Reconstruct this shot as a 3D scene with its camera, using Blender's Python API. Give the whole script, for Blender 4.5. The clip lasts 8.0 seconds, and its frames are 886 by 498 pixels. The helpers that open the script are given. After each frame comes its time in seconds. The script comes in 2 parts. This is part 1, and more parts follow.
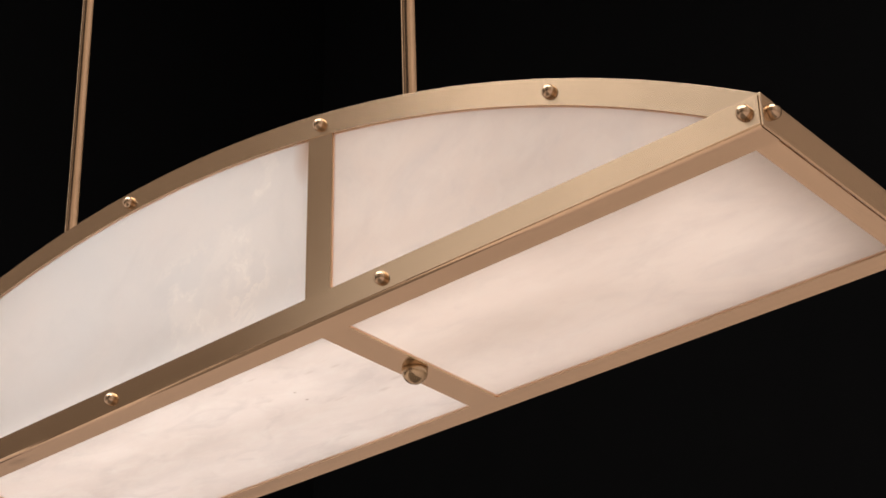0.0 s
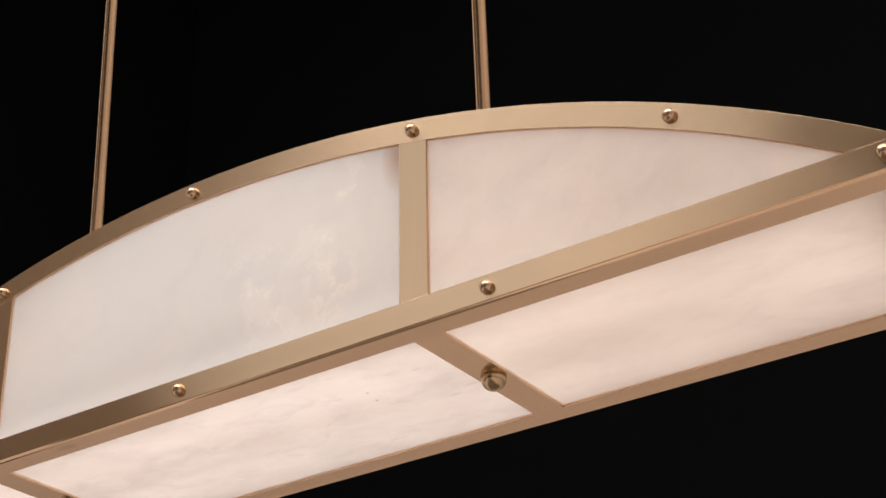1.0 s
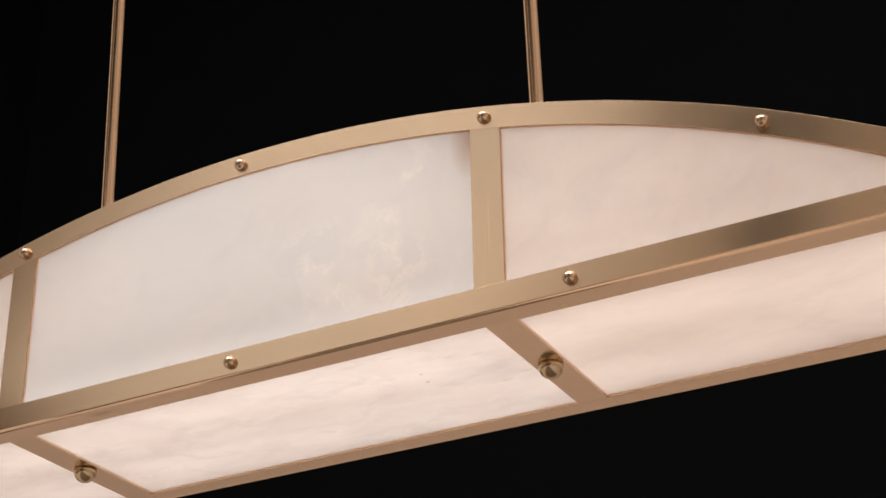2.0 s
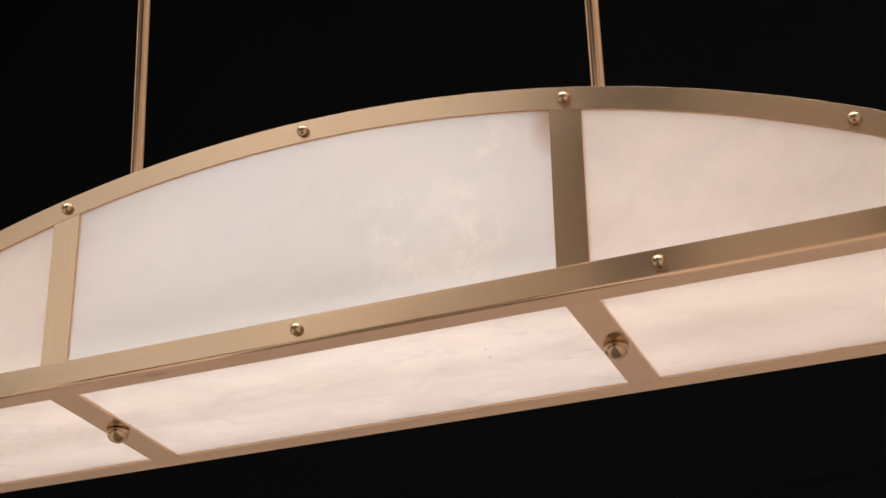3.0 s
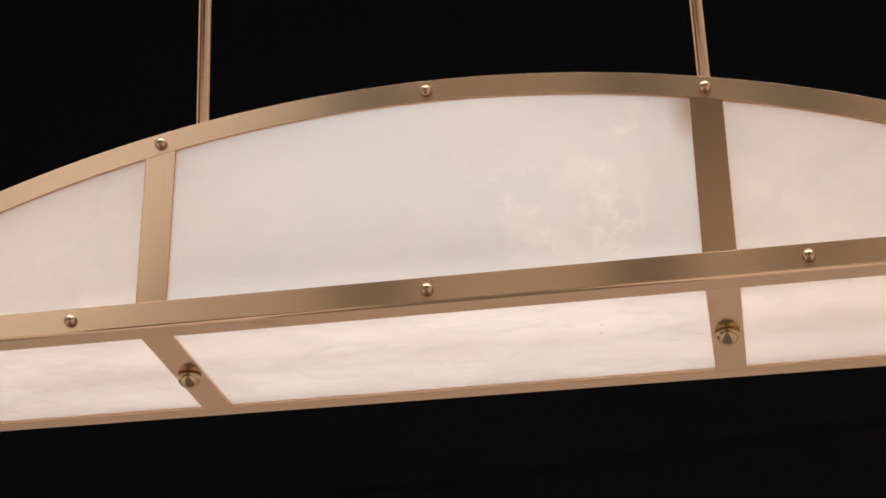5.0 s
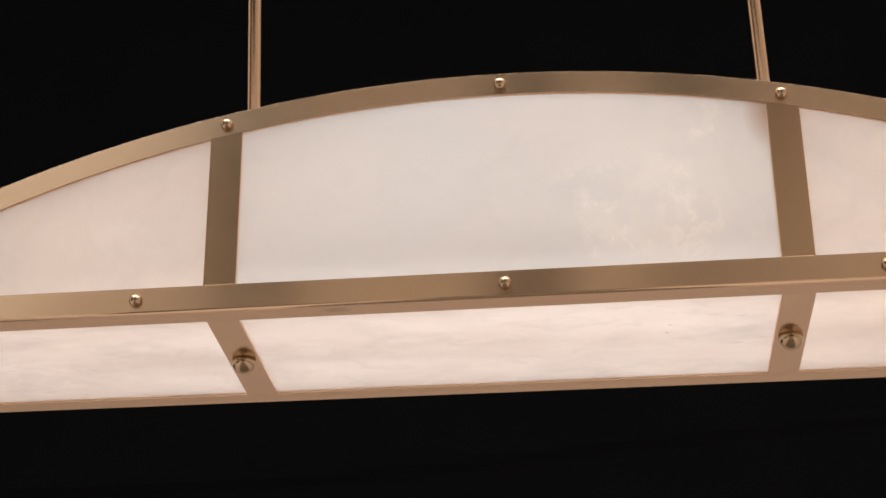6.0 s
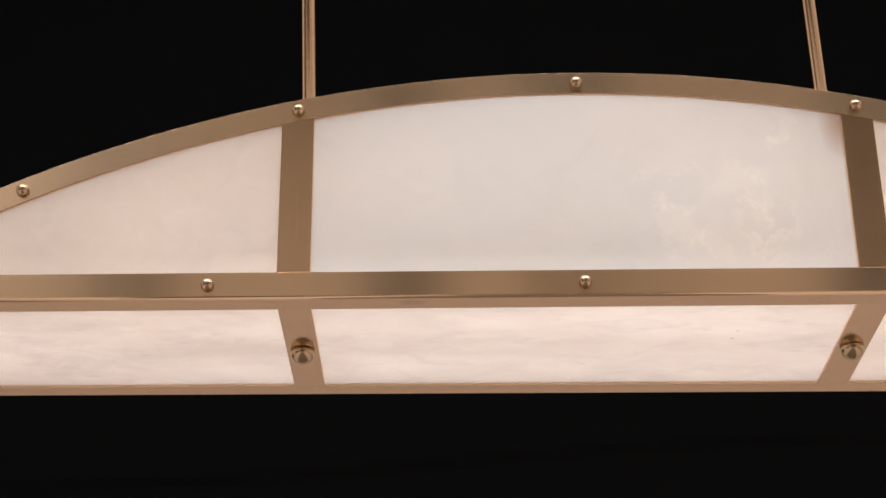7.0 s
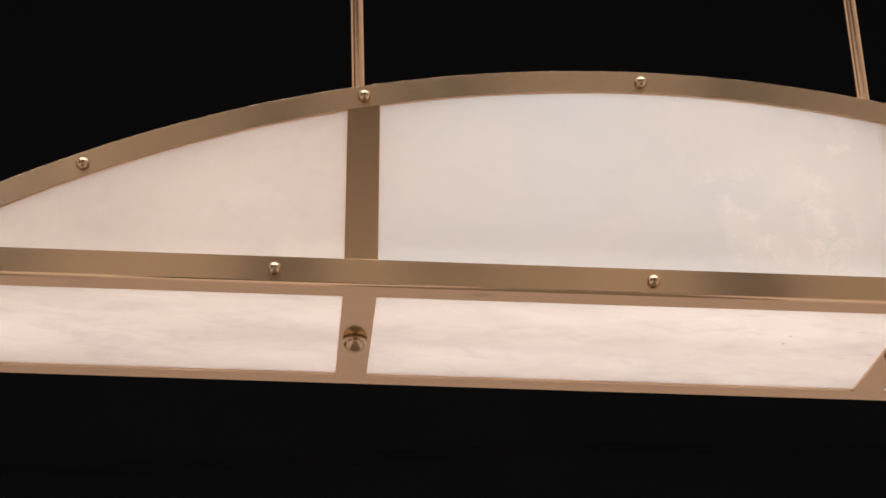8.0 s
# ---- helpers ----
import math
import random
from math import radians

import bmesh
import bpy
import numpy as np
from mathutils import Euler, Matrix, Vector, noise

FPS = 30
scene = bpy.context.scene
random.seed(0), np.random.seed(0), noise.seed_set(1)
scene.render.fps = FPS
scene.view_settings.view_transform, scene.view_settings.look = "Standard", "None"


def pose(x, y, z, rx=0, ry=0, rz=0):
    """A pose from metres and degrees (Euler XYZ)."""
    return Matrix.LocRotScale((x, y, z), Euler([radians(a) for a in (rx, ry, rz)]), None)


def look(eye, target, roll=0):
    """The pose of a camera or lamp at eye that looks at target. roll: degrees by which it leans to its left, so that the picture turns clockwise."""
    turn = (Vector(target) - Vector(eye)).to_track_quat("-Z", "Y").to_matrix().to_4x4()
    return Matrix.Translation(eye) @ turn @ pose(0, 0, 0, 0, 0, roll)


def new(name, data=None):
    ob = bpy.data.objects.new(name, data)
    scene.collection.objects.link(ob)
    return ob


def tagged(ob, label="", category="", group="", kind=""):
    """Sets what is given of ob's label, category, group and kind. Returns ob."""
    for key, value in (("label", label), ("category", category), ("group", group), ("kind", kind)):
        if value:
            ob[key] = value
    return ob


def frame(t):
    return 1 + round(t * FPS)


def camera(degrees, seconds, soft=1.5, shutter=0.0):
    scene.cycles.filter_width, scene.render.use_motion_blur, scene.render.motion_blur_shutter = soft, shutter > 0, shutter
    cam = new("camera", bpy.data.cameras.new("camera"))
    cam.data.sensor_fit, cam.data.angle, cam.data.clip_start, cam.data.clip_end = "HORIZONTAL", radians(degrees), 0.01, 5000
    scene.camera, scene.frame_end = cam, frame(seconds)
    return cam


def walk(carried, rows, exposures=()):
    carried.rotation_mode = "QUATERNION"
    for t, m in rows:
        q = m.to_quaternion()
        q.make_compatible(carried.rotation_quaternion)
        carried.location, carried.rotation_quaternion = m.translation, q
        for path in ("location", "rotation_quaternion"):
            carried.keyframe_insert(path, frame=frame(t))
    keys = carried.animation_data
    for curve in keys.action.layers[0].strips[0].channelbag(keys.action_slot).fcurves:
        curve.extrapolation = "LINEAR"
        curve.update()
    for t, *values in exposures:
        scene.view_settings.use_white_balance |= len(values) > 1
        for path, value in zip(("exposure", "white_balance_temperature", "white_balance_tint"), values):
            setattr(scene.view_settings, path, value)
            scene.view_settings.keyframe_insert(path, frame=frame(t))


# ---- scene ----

# The camera and its walk: an arc in front of and below the hanging lamp.
cam = camera(28.58, 8.0, soft=1.6)
PATH = [
    (0.0, (1.1252, -0.8516, 1.2865), (0.2643, 0.1361, 2.0169), -1.18),
    (0.5, (1.0515, -0.9293, 1.2892), (0.2432, 0.1032, 2.0177), -1.08),
    (1.0, (0.9778, -1.0034, 1.2926), (0.2265, 0.0766, 2.0131), -0.98),
    (2.5, (0.7184, -1.1805, 1.2973), (0.1594, 0.0299, 1.9846), -0.97),
    (3.0, (0.6305, -1.2240, 1.2988), (0.1286, 0.0180, 1.9736), -0.89),
    (3.5, (0.5383, -1.2646, 1.2987), (0.0966, 0.0056, 1.9632), -0.82),
    (4.0, (0.4465, -1.2971, 1.3006), (0.0662, -0.0025, 1.9557), -0.76),
    (5.5, (0.1657, -1.3514, 1.2953), (-0.0145, -0.0113, 1.9447), -0.66),
    (6.0, (0.0745, -1.3580, 1.2960), (-0.0522, -0.0111, 1.9439), -0.57),
    (6.5, (-0.0253, -1.3576, 1.2911), (-0.0883, -0.0089, 1.9445), -0.64),
    (7.0, (-0.1194, -1.3518, 1.2925), (-0.1213, -0.0016, 1.9458), -0.47),
    (7.5, (-0.2023, -1.3443, 1.2929), (-0.1504, 0.0052, 1.9459), -0.20),
    (8.0, (-0.3026, -1.3315, 1.2924), (-0.1792, 0.0136, 1.9446), -0.28),
]
walk(cam, [(t, look(eye, target, roll)) for t, eye, target, roll in PATH])

# ---- sizes ----
HANG = 1.9                 # underside of the lamp over the floor
HALF = 0.661               # half the lamp's length
DEEP = 0.2225              # front to back
POST = 0.25                # where the uprights, studs and rods stand
POST_W = 0.0286
RAIL_H = 0.0246
GLOW_W = 0.0005
STRIP = 0.0207             # width of the underside strips
ARC_Z, ARC_OUT, ARC_IN = -0.9840, 1.207, 1.1855
ROOM_W, ROOM_BACK, ROOM_FRONT, ROOM_H = 6.5, 6.6, -12.0, 10.2

# ---- world and lights ----
world = bpy.data.worlds.new("world")
scene.world = world
world.use_nodes = True
world.node_tree.nodes["Background"].inputs[0].default_value = (0.02, 0.018, 0.017, 1)
world.node_tree.nodes["Background"].inputs[1].default_value = 0.05


def area_lamp(name, m, wide, high, watts, colour):
    data = bpy.data.lights.new(name, "AREA")
    data.shape, data.size, data.size_y, data.energy, data.color = "RECTANGLE", wide, high, watts, colour
    ob = new(name, data)
    ob.matrix_world = m
    return ob


STUDIO = (1.0, 0.89, 0.81)
# unseen fill, added overhead to brighten the room that the brass mirrors
area_lamp("overhead_fill", look((0, -3.9, 10.1), (0, -3.899, 0)), 12.0, 6.2, 1600, STUDIO)
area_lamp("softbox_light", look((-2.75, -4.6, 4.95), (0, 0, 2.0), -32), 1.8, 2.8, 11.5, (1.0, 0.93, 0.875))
# the light modules on the faces and the foot of the lamp's core
LED = (1.0, 0.942, 0.935)
MID_Y = DEEP / 2
for s in (-1, 1):
    y = MID_Y + s * 0.018
    area_lamp("led_face", look((0, y, HANG + 0.103), (0, y + s, HANG + 0.103)), 0.46, 0.116, 0.082, LED)
    for x in (-0.34, 0.34):
        area_lamp("led_face_side", look((x, y, HANG + 0.072), (x, y + s, HANG + 0.072)), 0.18, 0.056, 0.036, LED)
area_lamp("led_down", look((0, MID_Y, HANG + 0.041), (0, MID_Y + 0.0001, 0)), 0.58, 0.188, 0.312, LED)
for x in (-0.457, 0.457):
    area_lamp("led_down_side", look((x, MID_Y, HANG + 0.041), (x, MID_Y + 0.0001, 0)), 0.33, 0.188, 0.138, LED)
area_lamp("led_up", look((0, MID_Y, HANG + 0.172), (0, MID_Y + 0.0001, 9)), 0.44, 0.030, 0.27, LED)
for x in (-0.34, 0.34):
    area_lamp("led_up_side", look((x, MID_Y, HANG + 0.130), (x, MID_Y + 0.0001, 9)), 0.16, 0.030, 0.07, LED)
for x in (-0.54, 0.54):
    area_lamp("led_end", look((x, MID_Y, HANG + 0.024), (x, MID_Y + 0.0001, 9)), 0.11, 0.10, 0.055, LED)


# ---- materials ----
def material(name):
    mat = bpy.data.materials.new(name)
    mat.use_nodes = True
    tree = mat.node_tree
    tree.nodes.clear()
    out = tree.nodes.new("ShaderNodeOutputMaterial")

    def node(kind, **values):
        n = tree.nodes.new(kind)
        for key, value in values.items():
            n.inputs[key.replace("_", " ")].default_value = value
        return n
    return mat, tree, node, out


def coords(tree, node, scale, offset=(0, 0, 0)):
    c, m = node("ShaderNodeTexCoord"), node("ShaderNodeMapping")
    m.inputs["Scale"].default_value, m.inputs["Location"].default_value = scale, offset
    tree.links.new(c.outputs["Object"], m.inputs["Vector"])
    return m.outputs["Vector"]


def noise_of(tree, node, vector, scale, detail=3.0, rough=0.5, distortion=0.0):
    n = node("ShaderNodeTexNoise", Scale=scale, Detail=detail, Roughness=rough, Distortion=distortion)
    tree.links.new(vector, n.inputs["Vector"])
    return n.outputs["Fac"]


def ramp(tree, node, fac, stops):
    r = node("ShaderNodeValToRGB")
    while len(r.color_ramp.elements) < len(stops):
        r.color_ramp.elements.new(0.5)
    for e, (pos, col) in zip(r.color_ramp.elements, stops):
        e.position, e.color = pos, (*col, 1) if len(col) == 3 else (col[0], col[0], col[0], 1)
    tree.links.new(fac, r.inputs["Fac"])
    return r.outputs["Color"]


def maths(tree, node, op, a, b):
    n = node("ShaderNodeMath")
    n.operation = op
    for i, v in enumerate((a, b)):
        if isinstance(v, (int, float)):
            n.inputs[i].default_value = v
        else:
            tree.links.new(v, n.inputs[i])
    return n.outputs[0]


def mixed(tree, node, fac, a, b, how="MIX"):
    n = node("ShaderNodeMix")
    n.data_type, n.blend_type = "RGBA", how
    for i, v in ((0, fac), (6, a), (7, b)):
        if isinstance(v, (int, float)):
            n.inputs[i].default_value = v
        elif isinstance(v, tuple):
            n.inputs[i].default_value = (*v, 1)
        else:
            tree.links.new(v, n.inputs[i])
    return n.outputs[2]


def near(tree, node, vector, place, size, soft):
    """1 inside an ellipsoid round place, fading out over soft."""
    m = node("ShaderNodeMapping")
    m.vector_type = "TEXTURE"
    m.inputs["Location"].default_value, m.inputs["Scale"].default_value = place, size
    tree.links.new(vector, m.inputs["Vector"])
    d = node("ShaderNodeVectorMath")
    d.operation = "LENGTH"
    tree.links.new(m.outputs[0], d.inputs[0])
    return ramp(tree, node, d.outputs["Value"], [(max(0.0, 1 - soft), (1,)), (1.0, (0,))])


def brass(name, grain, across=None, rough=0.16, tone=(0.734, 0.553, 0.380), smudge=None, bent=False, stretch=0.86):
    """Brushed, lacquered brass. grain: the stretch of the scratches along x, y and z; across: the way in which they spread the
    shine; bent: the grain follows the arch."""
    mat, tree, node, out = material(name)
    b = node("ShaderNodeBsdfPrincipled", Metallic=1.0)
    v = coords(tree, node, grain)
    if bent:
        c, off, xyz = node("ShaderNodeTexCoord"), node("ShaderNodeVectorMath"), node("ShaderNodeSeparateXYZ")
        off.inputs[1].default_value = (0, 0, -ARC_Z)
        tree.links.new(c.outputs["Object"], off.inputs[0])
        tree.links.new(off.outputs[0], xyz.inputs[0])
        join, size = node("ShaderNodeCombineXYZ"), node("ShaderNodeVectorMath")
        size.operation = "LENGTH"
        tree.links.new(off.outputs[0], size.inputs[0])
        turn = maths(tree, node, "ARCTAN2", xyz.outputs[0], xyz.outputs[2])
        tree.links.new(maths(tree, node, "MULTIPLY", turn, grain[0] * ARC_OUT), join.inputs[0])
        tree.links.new(maths(tree, node, "MULTIPLY", xyz.outputs[1], grain[1]), join.inputs[1])
        tree.links.new(maths(tree, node, "MULTIPLY", size.outputs["Value"], grain[2]), join.inputs[2])
        tree.links.new(off.outputs[0], b.inputs["Tangent"])
        v = join.outputs[0]
    elif across:
        way = node("ShaderNodeCombineXYZ")
        for i in range(3):
            way.inputs[i].default_value = across[i]
        tree.links.new(way.outputs[0], b.inputs["Tangent"])
    b.inputs["Anisotropic"].default_value = stretch if bent or across else 0.0
    fine = noise_of(tree, node, v, 1.0, 4.0, 0.65)
    cloud = noise_of(tree, node, coords(tree, node, (1, 1, 1)), 22.0, 3.0)
    col = mixed(tree, node, cloud, tuple(c * 0.93 for c in tone), tuple(min(1, c * 1.06) for c in tone))
    col = mixed(tree, node, fine, col, tuple(c * 0.80 for c in tone))
    if smudge:
        blot = noise_of(tree, node, coords(tree, node, (1, 1, 1)), 160.0, 3.0, 0.6)
        mark = maths(tree, node, "MULTIPLY", near(tree, node, coords(tree, node, (1, 1, 1)), *smudge, 0.6), blot)
        col = mixed(tree, node, mark, col, tuple(c * 0.5 for c in tone))
    tree.links.new(col, b.inputs["Base Color"])
    r = maths(tree, node, "MULTIPLY_ADD", fine, 0.05)
    r.node.inputs[2].default_value = rough - 0.04
    tree.links.new(maths(tree, node, "ADD", r, maths(tree, node, "MULTIPLY", cloud, 0.035)), b.inputs["Roughness"])
    bump = node("ShaderNodeBump", Strength=0.018, Distance=0.0004)
    tree.links.new(fine, bump.inputs["Height"])
    tree.links.new(bump.outputs[0], b.inputs["Normal"])
    tree.links.new(b.outputs[0], out.inputs[0])
    return mat


def alabaster(name, base, warm, grey, streak, seed, vein=None, specks=(), stain=None, mottle=0.0):
    """Translucent stone: light from within passes both faces. streak: the stretch and turn of its clouds; vein: centre and
    size of a crystalline patch and its pale lobes; specks: dark inclusions; stain: a brown spot."""
    mat, tree, node, out = material(name)
    v = coords(tree, node, streak[0], (seed, seed * 1.7, seed * 0.6))
    v.node.inputs["Rotation"].default_value = streak[1]
    plain_v = coords(tree, node, (1, 1, 1))

    big = noise_of(tree, node, v, 5.5, 4.0, 0.55, 0.8)
    mid = noise_of(tree, node, v, 13.0, 4.0, 0.58, 0.9)
    fine = noise_of(tree, node, v, 60.0, 4.0, 0.6, 0.5)
    col = mixed(tree, node, ramp(tree, node, big, [(0.36, (0,)), (0.66, (1,))]), base, warm)
    col = mixed(tree, node, ramp(tree, node, mid, [(0.50, (0,)), (0.78, (0.8,))]), col, grey)
    col = mixed(tree, node, ramp(tree, node, fine, [(0.58, (0,)), (0.78, (0.3,))]), col, grey)
    if mottle:
        fleck = noise_of(tree, node, v, 34.0, 5.0, 0.62, 0.6)
        col = mixed(tree, node, ramp(tree, node, fleck, [(0.47, (0,)), (0.70, (mottle,))]), col, tuple(min(0.97, c * 1.16) for c in base))
        col = mixed(tree, node, ramp(tree, node, noise_of(tree, node, v, 21.0, 5.0, 0.6, 1.2), [(0.52, (0,)), (0.68, (mottle,))]), col, tuple(c * 0.93 for c in grey))
    if vein:
        mask = near(tree, node, plain_v, vein[0], vein[1], 0.55)
        n = noise_of(tree, node, plain_v, 17.0, 9.0, 0.66, 0.35)
        plate = ramp(tree, node, n, [(0.42, (0,)), (0.53, (0.85,)), (0.66, (0.45,))])
        some = ramp(tree, node, noise_of(tree, node, plain_v, 11.0, 2.0), [(0.44, (0,)), (0.60, (1,))])
        rim = ramp(tree, node, n, [(0.476, (0,)), (0.484, (1,)), (0.53, (0,))])
        crust = ramp(tree, node, noise_of(tree, node, plain_v, 62.0, 6.0, 0.7, 0.7), [(0.53, (0,)), (0.60, (1,)), (0.66, (0.3,))])
        # cloud lobes with frayed edges
        wild, sway, warped = node("ShaderNodeTexNoise", Scale=26.0, Detail=8.0, Roughness=0.62), node("ShaderNodeVectorMath"), node("ShaderNodeVectorMath")
        tree.links.new(plain_v, wild.inputs["Vector"])
        sway.operation = "MULTIPLY_ADD"
        sway.inputs[1].default_value, sway.inputs[2].default_value = (0.085, 0, 0.085), (-0.0425, 0, -0.0425)
        tree.links.new(wild.outputs["Color"], sway.inputs[0])
        tree.links.new(plain_v, warped.inputs[0])
        tree.links.new(sway.outputs[0], warped.inputs[1])
        lobes = 0.0
        for place, size in vein[2]:
            lobes = maths(tree, node, "MAXIMUM", lobes, near(tree, node, warped.outputs[0], place, size, 0.42))

        def masked(a, b, k):
            return maths(tree, node, "MULTIPLY", maths(tree, node, "MULTIPLY", a, maths(tree, node, "MULTIPLY", b, mask)), k)
        col = mixed(tree, node, masked(plate, 1.0, 0.34), col, (0.95, 0.93, 0.90))
        col = mixed(tree, node, maths(tree, node, "MULTIPLY", lobes, 0.40), col, (0.955, 0.938, 0.915))
        col = mixed(tree, node, masked(rim, some, 0.70), col, (0.99, 0.965, 0.93))
        col = mixed(tree, node, maths(tree, node, "MULTIPLY", maths(tree, node, "MULTIPLY", crust, lobes), 0.60), col, (1.0, 0.985, 0.955))
    for place, size, depth in specks:
        col = mixed(tree, node, maths(tree, node, "MULTIPLY", near(tree, node, plain_v, place, size, 0.7), depth), col, (0.35, 0.28, 0.22))
    if stain:
        col = mixed(tree, node, maths(tree, node, "MULTIPLY", near(tree, node, plain_v, stain[0], stain[1], 0.95), 0.8), col, (0.62, 0.47, 0.38))
    thru = node("ShaderNodeBsdfTranslucent")
    skin = node("ShaderNodeBsdfDiffuse")
    gloss = node("ShaderNodeBsdfGlossy", Roughness=0.3)
    tree.links.new(col, thru.inputs["Color"])
    tree.links.new(col, skin.inputs["Color"])
    one, two = node("ShaderNodeMixShader", Fac=0.22), node("ShaderNodeMixShader", Fac=0.03)
    tree.links.new(thru.outputs[0], one.inputs[1])
    tree.links.new(skin.outputs[0], one.inputs[2])
    tree.links.new(one.outputs[0], two.inputs[1])
    tree.links.new(gloss.outputs[0], two.inputs[2])
    tree.links.new(two.outputs[0], out.inputs[0])
    return mat


def bead(name, colour):
    """Translucent amber for added strips that imitate the warm glow along the stone's edges."""
    mat, tree, node, out = material(name)
    n = noise_of(tree, node, coords(tree, node, (1, 1, 1)), 90.0, 3.0)
    col = mixed(tree, node, n, colour, tuple(c * 0.90 for c in colour))
    thru, skin, one = node("ShaderNodeBsdfTranslucent"), node("ShaderNodeBsdfDiffuse"), node("ShaderNodeMixShader", Fac=0.12)
    tree.links.new(col, thru.inputs["Color"])
    tree.links.new(col, skin.inputs["Color"])
    tree.links.new(thru.outputs[0], one.inputs[1])
    tree.links.new(skin.outputs[0], one.inputs[2])
    tree.links.new(one.outputs[0], out.inputs[0])
    return mat


def plain(name, a, b, scale, rough=0.8, bump=0.1, shine=0.2):
    mat, tree, node, out = material(name)
    p = node("ShaderNodeBsdfPrincipled", Roughness=rough)
    p.inputs["Specular IOR Level"].default_value = shine
    v = coords(tree, node, (1, 1, 1))
    n = noise_of(tree, node, v, scale, 5.0, 0.6)
    tree.links.new(mixed(tree, node, n, a, b), p.inputs["Base Color"])
    bm = node("ShaderNodeBump", Strength=bump, Distance=0.01)
    tree.links.new(noise_of(tree, node, v, scale * 14, 3.0), bm.inputs["Height"])
    tree.links.new(bm.outputs[0], p.inputs["Normal"])
    tree.links.new(p.outputs[0], out.inputs[0])
    return mat


BRASS_LONG = brass("brass_brushed_lengthwise", (5, 700, 700), (0, 1, -1), smudge=((-0.147, 0.0085, 0.0), (0.015, 0.006, 0.01)))
BRASS_ARCH = brass("brass_brushed_round_the_arch", (5, 700, 700), bent=True)
BRASS_UP = brass("brass_brushed_upright", (700, 700, 5), (1, 0, 0), 0.14, stretch=0.3)
BRASS_DEEP = brass("brass_brushed_across", (700, 5, 700), (1, 0, 0))
BRASS_END = brass("brass_brushed_end", (700, 5, 700), (0, 0, 1))
BRASS_ROD = brass("brass_drawn", (500, 500, 4), None, 0.15)
BRASS_TURNED = brass("brass_turned", (300, 300, 300), None, 0.19, (0.52, 0.40, 0.28))
BRASS_STUD = brass("brass_turned_bright", (60, 60, 700), None, 0.19, (0.49, 0.38, 0.25))
EDGE_GLOW = bead("amber_edge_glow", (1.0, 0.84, 0.72))
EVEN, DIAGONAL = ((1, 1, 1), (0, 0, 0)), ((0.8, 1.55, 1), (0, 0, radians(-22)))
LOBES = [((0.078, 0, 0.070), (0.021, 0.3, 0.030)), ((0.141, 0, 0.112), (0.032, 0.3, 0.015)), ((0.156, 0, 0.085), (0.020, 0.3, 0.022)),
         ((0.108, 0, 0.050), (0.030, 0.3, 0.016)), ((0.180, 0, 0.164), (0.012, 0.3, 0.022))]
STONE_FRONT = alabaster("alabaster_white", (0.855, 0.86, 0.862), (0.885, 0.87, 0.86), (0.82, 0.82, 0.82), EVEN, 3.0,
                        ((0.145, 0, 0.100), (0.115, 0.3, 0.10), LOBES), (), ((0.2345, 0, 0.168), (0.020, 0.3, 0.036)))
STONE_SIDE = alabaster("alabaster_cream", (0.885, 0.845, 0.815), (0.91, 0.865, 0.83), (0.815, 0.795, 0.785), EVEN, 8.0, None, (), None, 0.22)
SPECKS = [((0.1390, 0.0985, 0), (0.0022, 0.0018, 0.3), 0.55), ((0.1415, 0.0815, 0), (0.0020, 0.0015, 0.3), 0.55)]
SPECKS += [((0.204, 0.0675, 0), (0.007, 0.0022, 0.3), 0.16), ((0.202, 0.128, 0), (0.009, 0.0030, 0.3), 0.18), ((0.2255, 0.118, 0), (0.010, 0.0028, 0.3), 0.15)]
rng = random.Random(11)
for x0, x1, count in ((0.10, 0.235, 6), (-0.52, -0.28, 7)):  # faint grey dashes in the stone
    SPECKS += [((rng.uniform(x0, x1), rng.uniform(0.035, 0.18), 0), (rng.uniform(0.005, 0.011), rng.uniform(0.0014, 0.0026), 0.3), rng.uniform(0.07, 0.14)) for k in range(count)]
STONE_UNDER = alabaster("alabaster_streaked", (0.88, 0.835, 0.80), (0.955, 0.915, 0.885), (0.80, 0.77, 0.75), DIAGONAL, 5.0,
                        None, SPECKS, None, 0.36)
STONE_CALM = alabaster("alabaster_calm", (0.895, 0.84, 0.795), (0.935, 0.885, 0.84), (0.83, 0.785, 0.755), DIAGONAL, 5.0, None, (), None, 0.16)
BLACK = plain("black_cloth", (0.0037, 0.0041, 0.0046), (0.0047, 0.0051, 0.0056), 3.0, 0.95, 0.1, 0.0)
FLOOR = plain("white_floor", (0.66, 0.572, 0.535), (0.71, 0.615, 0.575), 0.8, 0.6)
SAND = plain("sand_plaster", (0.545, 0.475, 0.41), (0.585, 0.51, 0.44), 1.2)
PALE = plain("white_plaster", (0.76, 0.70, 0.655), (0.80, 0.735, 0.69), 1.2)
DIMMER = plain("brown_dimmer", (0.37, 0.315, 0.265), (0.42, 0.36, 0.305), 1.5)
UMBER = plain("umber_plaster", (0.115, 0.098, 0.082), (0.14, 0.118, 0.10), 1.2)
FLOOR_SHEET = plain("brown_floor_sheet", (0.17, 0.145, 0.125), (0.21, 0.18, 0.155), 6.0, 0.95, 0.1, 0.0)
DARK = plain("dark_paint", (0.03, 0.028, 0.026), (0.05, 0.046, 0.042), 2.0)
METAL = plain("white_aluminium", (0.75, 0.74, 0.72), (0.8, 0.79, 0.77), 20.0, 0.4)


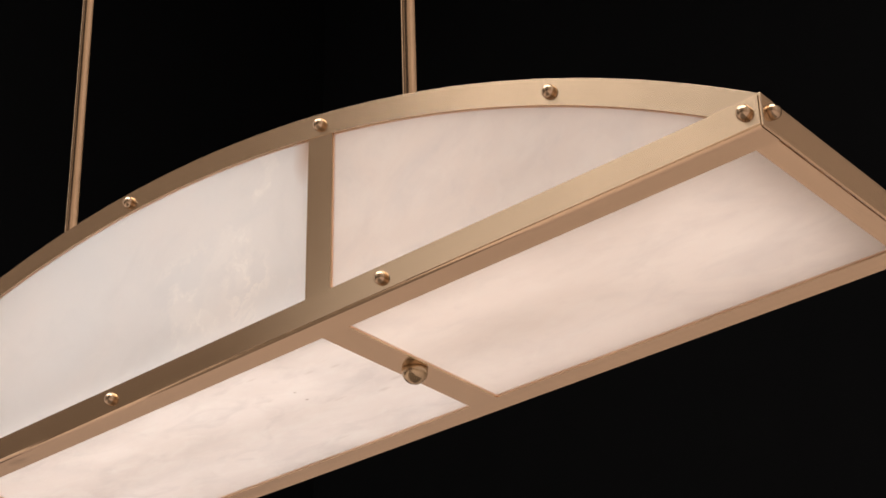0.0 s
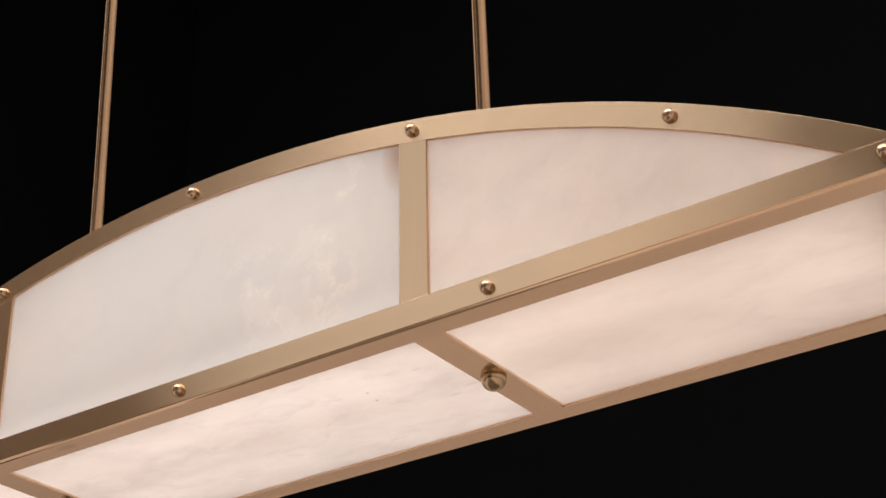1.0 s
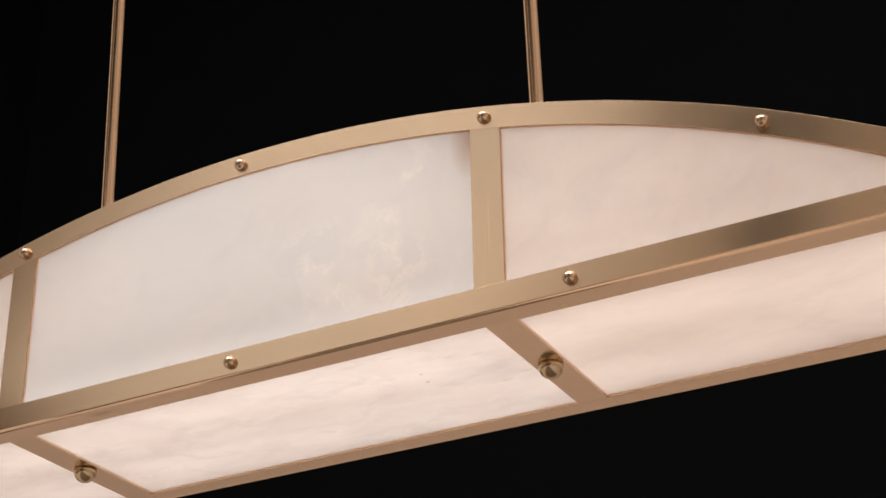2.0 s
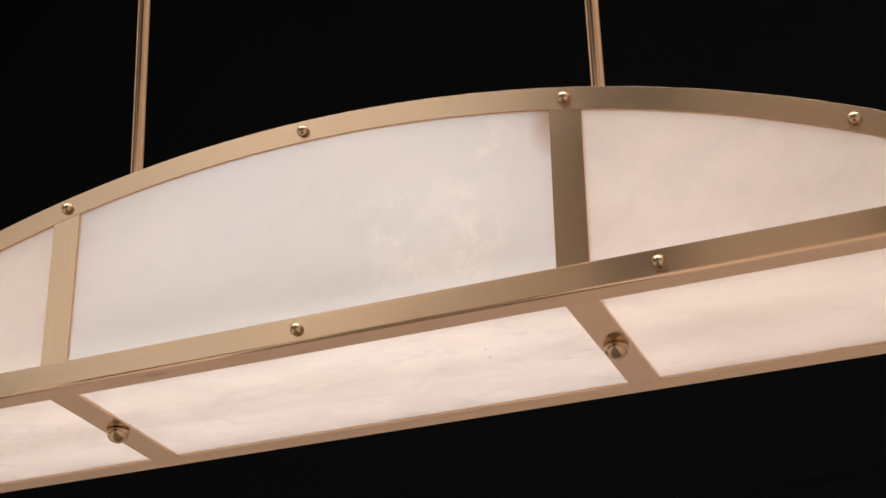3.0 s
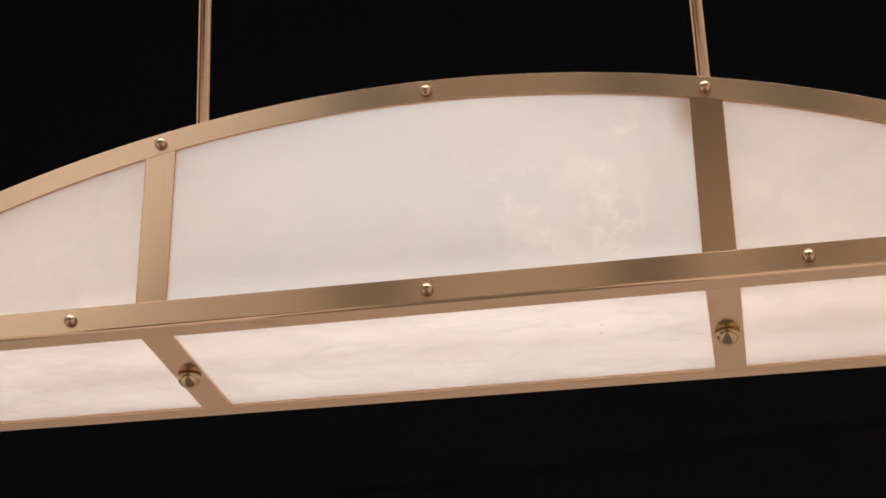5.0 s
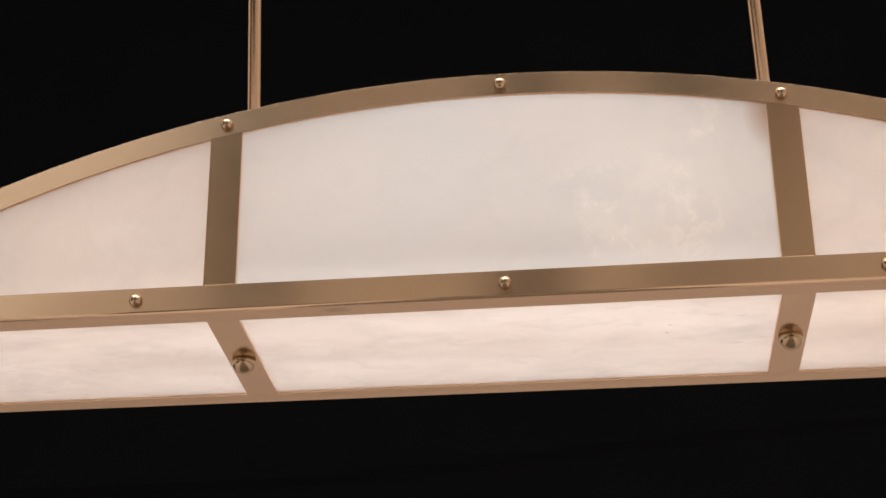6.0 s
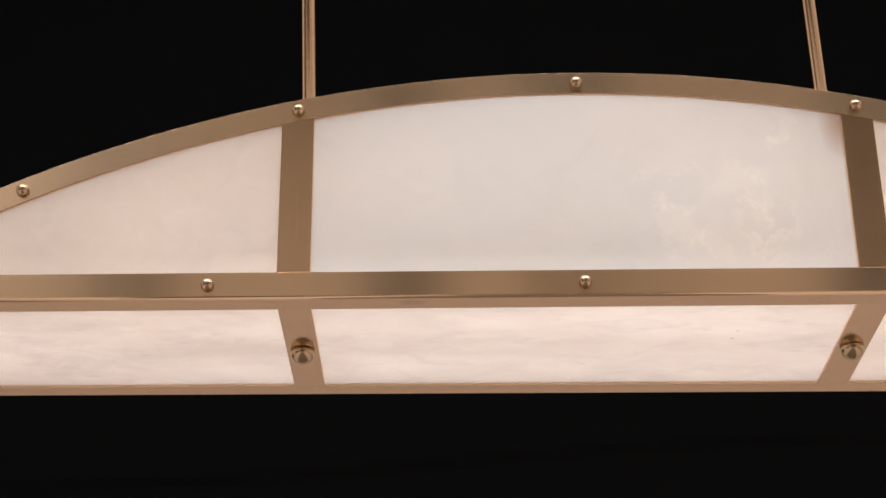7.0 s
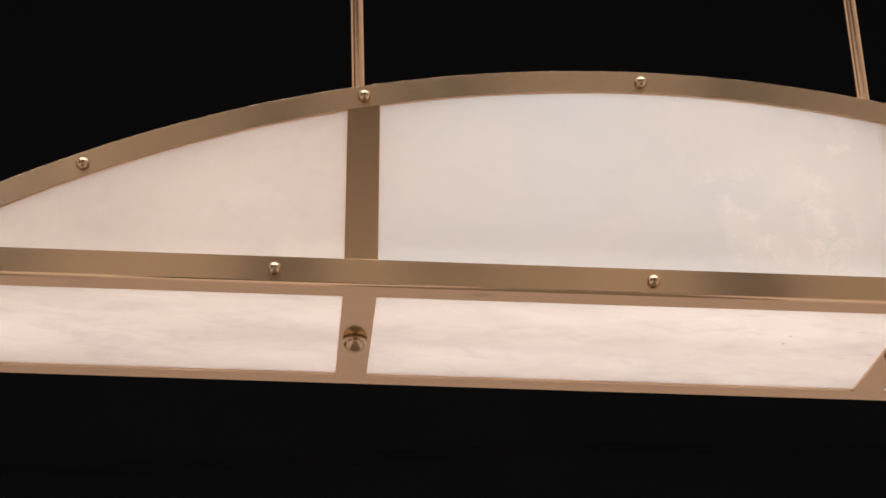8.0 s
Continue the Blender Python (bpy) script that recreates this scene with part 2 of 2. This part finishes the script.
# ---- shapes ----
def box(bm, x0, x1, y0, y1, z0, z1, edge=0.0):
    made = bmesh.ops.create_cube(bm, size=1.0, matrix=Matrix.Translation(((x0 + x1) / 2, (y0 + y1) / 2, (z0 + z1) / 2)) @ Matrix.Diagonal((x1 - x0, y1 - y0, z1 - z0, 1)))
    if edge:
        es = {e for v in made["verts"] for e in v.link_edges}
        bmesh.ops.bevel(bm, geom=list(es), offset=edge, segments=2, profile=0.5, affect="EDGES")


def finish(name, bm, mat, smooth=False):
    bmesh.ops.recalc_face_normals(bm, faces=bm.faces)
    me = bpy.data.meshes.new(name)
    bm.to_mesh(me)
    bm.free()
    me.materials.append(mat)
    if smooth:
        me.polygons.foreach_set("use_smooth", [True] * len(me.polygons))
    return me


def part(name, bm, mat, parent, label="", smooth=False):
    ob = new(name, finish(name, bm, mat, smooth))
    ob.parent = parent
    return tagged(ob, label)


def structure(name, mat, *size, label=""):
    bm = bmesh.new()
    box(bm, *size)
    return tagged(new(name, finish(name, bm, mat)), label, "", "", "structure")


def arc_z(radius, x):
    return ARC_Z + math.sqrt(radius * radius - x * x)


def arc_strip(y0, y1, r0, r1, reach, chamfer, steps=96):
    """A bent strip along the arch, with broken front edges."""
    bm = bmesh.new()
    c, rows = chamfer, []
    section = [(r0, y1), (r0, y0 + 0.00005), (r0 + 0.00005, y0), (r1 - c, y0), (r1 - c * 0.4, y0 + c * 0.3), (r1, y0 + c), (r1, y1)]
    for i in range(steps + 1):
        x = -reach + 2 * reach * i / steps
        rows.append([bm.verts.new((x, y, arc_z(r, x))) for r, y in section])
    n = len(section)
    for p, q in zip(rows, rows[1:]):
        for k in range(n):
            bm.faces.new((p[k], p[(k + 1) % n], q[(k + 1) % n], q[k]))
    bm.faces.new(rows[0])
    bm.faces.new(rows[-1])
    return bm


def folded_angle(reach, y0, y1, z1, thick, bend, steps=6):
    """An angle rail along x: an upright leg at y0, a flat leg out to y1 at z 0, a rounded fold between."""
    turns = [radians(90 * k / steps) for k in range(steps + 1)]
    e = 0.0002
    section = [(y0 + thick, z1), (y0 + e, z1), (y0, z1 - e)]
    section += [(y0 + bend - bend * math.cos(a), bend - bend * math.sin(a)) for a in turns]
    section += [(y1, 0.0), (y1, thick), (y0 + bend, thick), (y0 + thick, bend)]
    bm = bmesh.new()
    rows = [[bm.verts.new((x, y, z)) for y, z in section] for x in (-reach, reach)]
    n = len(section)
    for k in range(n):
        f = bm.faces.new((rows[0][k], rows[0][(k + 1) % n], rows[1][(k + 1) % n], rows[1][k]))
        f.smooth = 3 <= k < 3 + steps
    bm.faces.new(rows[0])
    bm.faces.new(rows[1])
    return bm


def arched_slab(x0, x1, z0, radius, y0, y1, steps=32):
    """A slab with a straight foot whose top follows the arch."""
    bm = bmesh.new()
    outline = [(x0, z0), (x1, z0)]
    for i in range(steps + 1):
        x = x1 + (x0 - x1) * i / steps
        z = arc_z(radius, x)
        if z > z0 + 0.0008:
            outline.append((x, z))
    rings = [[bm.verts.new((x, y, z)) for x, z in outline] for y in (y0, y1)]
    bm.faces.new(rings[0])
    bm.faces.new(rings[1])
    n = len(outline)
    for k in range(n):
        bm.faces.new((rings[0][k], rings[0][(k + 1) % n], rings[1][(k + 1) % n], rings[1][k]))
    return bm


def turned(profile, m, segments=28):
    """A turned piece: profile of (radius, height) round local z, placed by m."""
    bm = bmesh.new()
    rings = []
    for r, h in profile:
        if r < 1e-6:
            rings.append([bm.verts.new(m @ Vector((0, 0, h)))])
        else:
            rings.append([bm.verts.new(m @ Vector((r * math.cos(2 * math.pi * k / segments), r * math.sin(2 * math.pi * k / segments), h))) for k in range(segments)])
    for p, q in zip(rings, rings[1:]):
        for k in range(segments):
            j = (k + 1) % segments
            f = [p[k % len(p)], p[j % len(p)], q[j % len(q)], q[k % len(q)]]
            f = list(dict.fromkeys(f))
            if len(f) > 2:
                bm.faces.new(f)
    if len(rings[0]) > 2:
        bm.faces.new(rings[0])
    if len(rings[-1]) > 2:
        bm.faces.new(rings[-1])
    return bm


# ---- the room ----
structure("floor", FLOOR, -ROOM_W, ROOM_W, ROOM_FRONT, ROOM_BACK, -0.1, 0, label="white smooth studio floor")
# unseen sheet, added to darken what the ball studs and rail fold mirror
structure("floor_dark_sheet", FLOOR_SHEET, -1.5, 1.3, -6.8, 2.0, 0.0, 0.012, label="unseen dark sheet added to darken reflections in the brass")
structure("ceiling", BLACK, -ROOM_W, ROOM_W, ROOM_FRONT, ROOM_BACK + 0.1, ROOM_H, ROOM_H + 0.1, label="black studio ceiling")
structure("wall_south", SAND, -ROOM_W, ROOM_W, ROOM_FRONT - 0.1, ROOM_FRONT, -0.1, ROOM_H, label="sand-coloured plaster wall")
# unseen side walls: dark and white sections chosen to shape reflections in the brass
structure("wall_west", UMBER, -ROOM_W - 0.1, -ROOM_W, ROOM_FRONT - 0.1, -2.4, -0.1, ROOM_H, label="unseen wall section, dark to dim the brass reflections")
structure("wall_west_white", PALE, -ROOM_W - 0.1, -ROOM_W, -2.4, 1.5, -0.1, ROOM_H, label="unseen wall section, white to brighten the brass reflections")
structure("wall_west_cloth", BLACK, -ROOM_W - 0.1, -ROOM_W, 1.5, ROOM_BACK + 0.1, -0.1, ROOM_H, label="black cloth over the side wall")
structure("wall_north", SAND, -ROOM_W, ROOM_W, ROOM_BACK + 0.1, ROOM_BACK + 0.2, -0.1, ROOM_H, label="sand-coloured plaster wall")
structure("wall_east", SAND, ROOM_W, ROOM_W + 0.1, ROOM_FRONT - 0.1, -2.4, -0.1, ROOM_H, label="sand-coloured plaster wall")
# white here too, to put a bright line into the rods
structure("wall_east_white", PALE, ROOM_W, ROOM_W + 0.1, -2.4, ROOM_BACK + 0.1, -0.1, ROOM_H, label="unseen wall section, white to brighten the brass reflections")
# unseen dark shapes added along the far wall to make dark bands in the brass
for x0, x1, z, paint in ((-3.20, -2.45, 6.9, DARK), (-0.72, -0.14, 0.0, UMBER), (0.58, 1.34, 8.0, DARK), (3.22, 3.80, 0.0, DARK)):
    structure("reflection_dark_high" if z else "reflection_dark_tall", paint, x0, x1, ROOM_FRONT, ROOM_FRONT + 0.2, z, ROOM_H,
              label="unseen dark shape added high up for bands in the brass" if z else "unseen dark upright shape added for bands in the brass")
# unseen brown sheet, added to dim one stretch of the rail's reflection
structure("reflection_dim", DIMMER, 0.50, 2.00, ROOM_FRONT, ROOM_FRONT + 0.05, 0.0, 8.0, label="unseen brown sheet added to dim the rail's reflection")
# unseen low dark sheet, added so the rail fold mirrors a dark line
structure("reflection_dark_low", DARK, -4.0, 5.0, ROOM_FRONT + 0.21, ROOM_FRONT + 0.24, 0.0, 4.2, label="unseen dark sheet added to darken the rail fold's reflection")


def backdrop():
    """Black cloth with slack waves and one long slanting fold."""
    bm = bmesh.new()
    nx, nz = 120, 200
    rows = []
    for j in range(nz + 1):
        z = 2.9 + (ROOM_H - 2.9) * j / nz
        row = []
        for i in range(nx + 1):
            x = -ROOM_W + (ROOM_W + 3.3) * i / nx
            d = (z - (4.03 + 0.045 * x + 0.03 * math.sin(1.3 * x))) / 0.045
            y = ROOM_BACK - 0.02 - 0.02 * math.sin(0.9 * x + 0.4 * z) - 0.03 * math.exp(-d * d)
            row.append(bm.verts.new((x, y, z)))
        rows.append(row)
    for p, q in zip(rows, rows[1:]):
        for k in range(nx):
            bm.faces.new((p[k], p[k + 1], q[k + 1], q[k]))
    made = bmesh.ops.extrude_face_region(bm, geom=list(bm.faces))
    for v in made["geom"]:
        if isinstance(v, bmesh.types.BMVert):
            v.co.y = ROOM_BACK + 0.08
    return tagged(new("backdrop", finish("backdrop", bm, BLACK)), "black cloth backdrop with a slanting fold", "", "", "structure")


backdrop()

# ---- the lamp ----
lamp = tagged(new("pendant_lamp"), "long arched brass pendant lamp with lit alabaster panels on two rods", "pendant lamp")
lamp.location = (0, 0, HANG)
FLIP = Matrix.Translation((0, DEEP, 0)) @ Matrix.Diagonal((1, -1, 1, 1))

RIVET = [(0.0053, 0.0), (0.0056, 0.0006)] + [(0.0056 * math.cos(a), 0.0018 + 0.0050 * math.sin(a)) for a in [radians(d) for d in range(0, 91, 15)]]
for side in ("front", "back"):
    def put(name, bm, mat, label="", smooth=False, owner=lamp):
        if side == "back":
            bm.transform(FLIP)
        return part(name, bm, mat, owner, label, smooth)

    arch = put("arch", arc_strip(0.0, 0.0022, ARC_IN, ARC_OUT, HALF - 0.0013, 0.00012), BRASS_ARCH, "curved brushed brass strip")
    for x in (-POST, POST):
        bm = bmesh.new()
        box(bm, x - POST_W / 2, x + POST_W / 2, 0.0003, 0.0021, RAIL_H - 0.006, arc_z(ARC_IN, POST - POST_W / 2) + 0.010, 0.0004)
        put("upright", bm, BRASS_UP, "upright brushed brass strip")
    rail = put("rail", folded_angle(HALF - 0.0013, -0.0024, STRIP, RAIL_H, 0.0016, 0.0025, 10), BRASS_LONG, "folded brushed brass angle rail")
    edges = (-HALF + 0.003, -POST, POST, HALF - 0.003)
    for k in range(3):
        bm = arched_slab(edges[k] + 0.001, edges[k + 1] - 0.001, 0.006, ARC_OUT - 0.008, 0.0027, 0.0107)
        put("panel", bm, STONE_FRONT if k == 1 else STONE_SIDE, "lit white alabaster panel with a crystalline patch" if k == 1 else "lit cream alabaster panel")
    # thin amber strips added where stone meets brass, in place of reflected glow
    tip = math.sqrt(ARC_IN ** 2 - (RAIL_H - ARC_Z) ** 2) - 0.004
    put("edge_glow_strip", arc_strip(0.0016, 0.0026, ARC_IN - GLOW_W, ARC_IN + 0.001, tip, 0.0002, 72), EDGE_GLOW, "thin added amber strip that imitates warm edge glow")
    for x in (-POST, POST):
        for d in (-1, 1):
            e = x + d * POST_W / 2
            bm = bmesh.new()
            box(bm, e - GLOW_W, e + GLOW_W, 0.0016, 0.0026, RAIL_H - 0.002, arc_z(ARC_IN - GLOW_W, e))
            put("edge_glow_strip", bm, EDGE_GLOW, "thin added amber strip that imitates warm edge glow")
    # dome-headed rivets
    places = [(x, arc_z(1.1960, x)) for x in (-0.49, -POST, 0.0, POST, 0.49)]
    places += [(x, 0.0128) for x in (-0.3227, 0.0, 0.3227)] + [(x, 0.0145) for x in (-0.6494, 0.6494)]
    for x, z in places:
        on_rail = z < 0.03
        bm = turned(RIVET, Matrix.Translation((x, -0.0022 if on_rail else 0.0002, z)) @ pose(0, 0, 0, 90), 24)
        put("rivet", bm, BRASS_TURNED, "polished brass dome rivet", True, rail if on_rail else arch)

for s in (-1, 1):
    # end rails and end strips
    bm = bmesh.new()
    a, b = sorted((s * (HALF - 0.0012), s * (HALF + 0.001)))
    box(bm, a, b, -0.0015, DEEP + 0.0015, 0.0006, RAIL_H + 0.0018, 0.0006)
    end_rail = part("end_rail", bm, BRASS_END, lamp, "short brushed brass rail")
    bm = bmesh.new()
    a, b = sorted((s * (HALF - 0.0196), s * (HALF - 0.0022)))
    box(bm, a, b, STRIP, DEEP - STRIP, 0.0, 0.0016)
    part("end_strip", bm, BRASS_DEEP, lamp)
    for y in (0.0105, DEEP - 0.0105):
        bm = turned(RIVET, Matrix.Translation((s * (HALF + 0.0008), y, 0.0160)) @ pose(0, 0, 0, 0, 90 * s), 24)
        part("rivet", bm, BRASS_TURNED, end_rail, "polished brass dome rivet", True)
    # cross strips with their ball studs
    bm = bmesh.new()
    box(bm, s * POST - POST_W / 2, s * POST + POST_W / 2, STRIP, DEEP - STRIP, 0.0, 0.0016)
    cross_strip = part("cross_strip", bm, BRASS_DEEP, lamp)
    prof = [(0.0, -0.0128)] + [(0.0110 * math.sin(a), -0.0018 - 0.0110 * math.cos(a)) for a in [radians(d) for d in range(7, 99, 7)]] + [(0.0098, -0.0003), (0.0098, 0.0010)]
    bm = turned(prof, Matrix.Translation((s * POST, 0.1140, 0)), 40)
    part("ball_stud", bm, BRASS_STUD, cross_strip, "polished brass ball stud", True)
    # hanging rods with their ceiling plates
    lean, deep = (-0.0315, 0.1167) if s < 0 else (-0.0151, 0.1136)
    foot, top = arc_z(ARC_OUT - 0.006, POST), ROOM_H - HANG
    p0, p1 = Vector((s * 0.2496 + lean * (foot - 0.2), deep, foot)), Vector((s * 0.2496 + lean * (top - 0.2), deep, top))
    turn = Matrix.Translation(p0) @ (p1 - p0).to_track_quat("Z", "Y").to_matrix().to_4x4()
    long = (p1 - p0).length
    bm = turned([(0.0060, 0.0), (0.0066, 0.0006), (0.0066, long - 0.001), (0.0060, long)], turn, 32)
    rod = part("rod", bm, BRASS_ROD, lamp, "slim brass hanging rod", True)
    bm = turned([(0.052, -0.004), (0.052, -0.014), (0.050, -0.016), (0.008, -0.016)], Matrix.Translation((p1.x, p1.y, p1.z + 0.004)), 40)
    part("ceiling_plate", bm, BRASS_TURNED, rod, "round brass ceiling plate")

for a, b in ((-HALF + 0.004, -POST - 0.001), (-POST + 0.001, POST - 0.001), (POST + 0.001, HALF - 0.004)):
    bm = bmesh.new()
    box(bm, a, b, 0.0135, DEEP - 0.0135, 0.0024, 0.0104)
    x0, x1 = a + (0.0156 if a < -0.5 else POST_W / 2 - 0.001), b - (0.0156 if b > 0.5 else POST_W / 2 - 0.001)
    # amber strips again, their colour standing in for glow round the bottom stone
    for e in ((x0 - GLOW_W, x1 + GLOW_W, DEEP - STRIP - GLOW_W, DEEP - STRIP + GLOW_W), (x0 - GLOW_W, x1 + GLOW_W, STRIP - GLOW_W, STRIP + GLOW_W),
              (x0 - GLOW_W, x0 + GLOW_W, STRIP + GLOW_W, DEEP - STRIP - GLOW_W), (x1 - GLOW_W, x1 + GLOW_W, STRIP + GLOW_W, DEEP - STRIP - GLOW_W)):
        edge = bmesh.new()
        box(edge, *e, 0.0017, 0.0023)
        part("edge_glow_strip", edge, EDGE_GLOW, lamp, "thin added amber strip that imitates warm edge glow")
    part("bottom_panel", bm, STONE_CALM if a > 0 else STONE_UNDER, lamp, "lit translucent alabaster panel with faint grey streaks")

# unseen cover, made white to bounce the led_up light onto the stone
part("top_sheet", arc_strip(0.0125, DEEP - 0.0125, ARC_OUT - 0.0065, ARC_OUT - 0.005, HALF - 0.004, 0.0003, 64), METAL, lamp, "unseen curved cover sheet, white to bounce light inside")
core = arched_slab(-0.43, 0.43, 0.048, ARC_OUT - 0.055, DEEP / 2 - 0.016, DEEP / 2 + 0.016)
part("led_core", core, METAL, lamp, "white aluminium core that carries the light modules")

# the lamp hangs with a slight twist: its far side dips towards one end
for ob in lamp.children_recursive:
    for v in ob.data.vertices:
        v.co.z -= 0.0038 * (v.co.x + 0.30) * min(1.0, max(0.0, v.co.y / DEEP)) ** 2
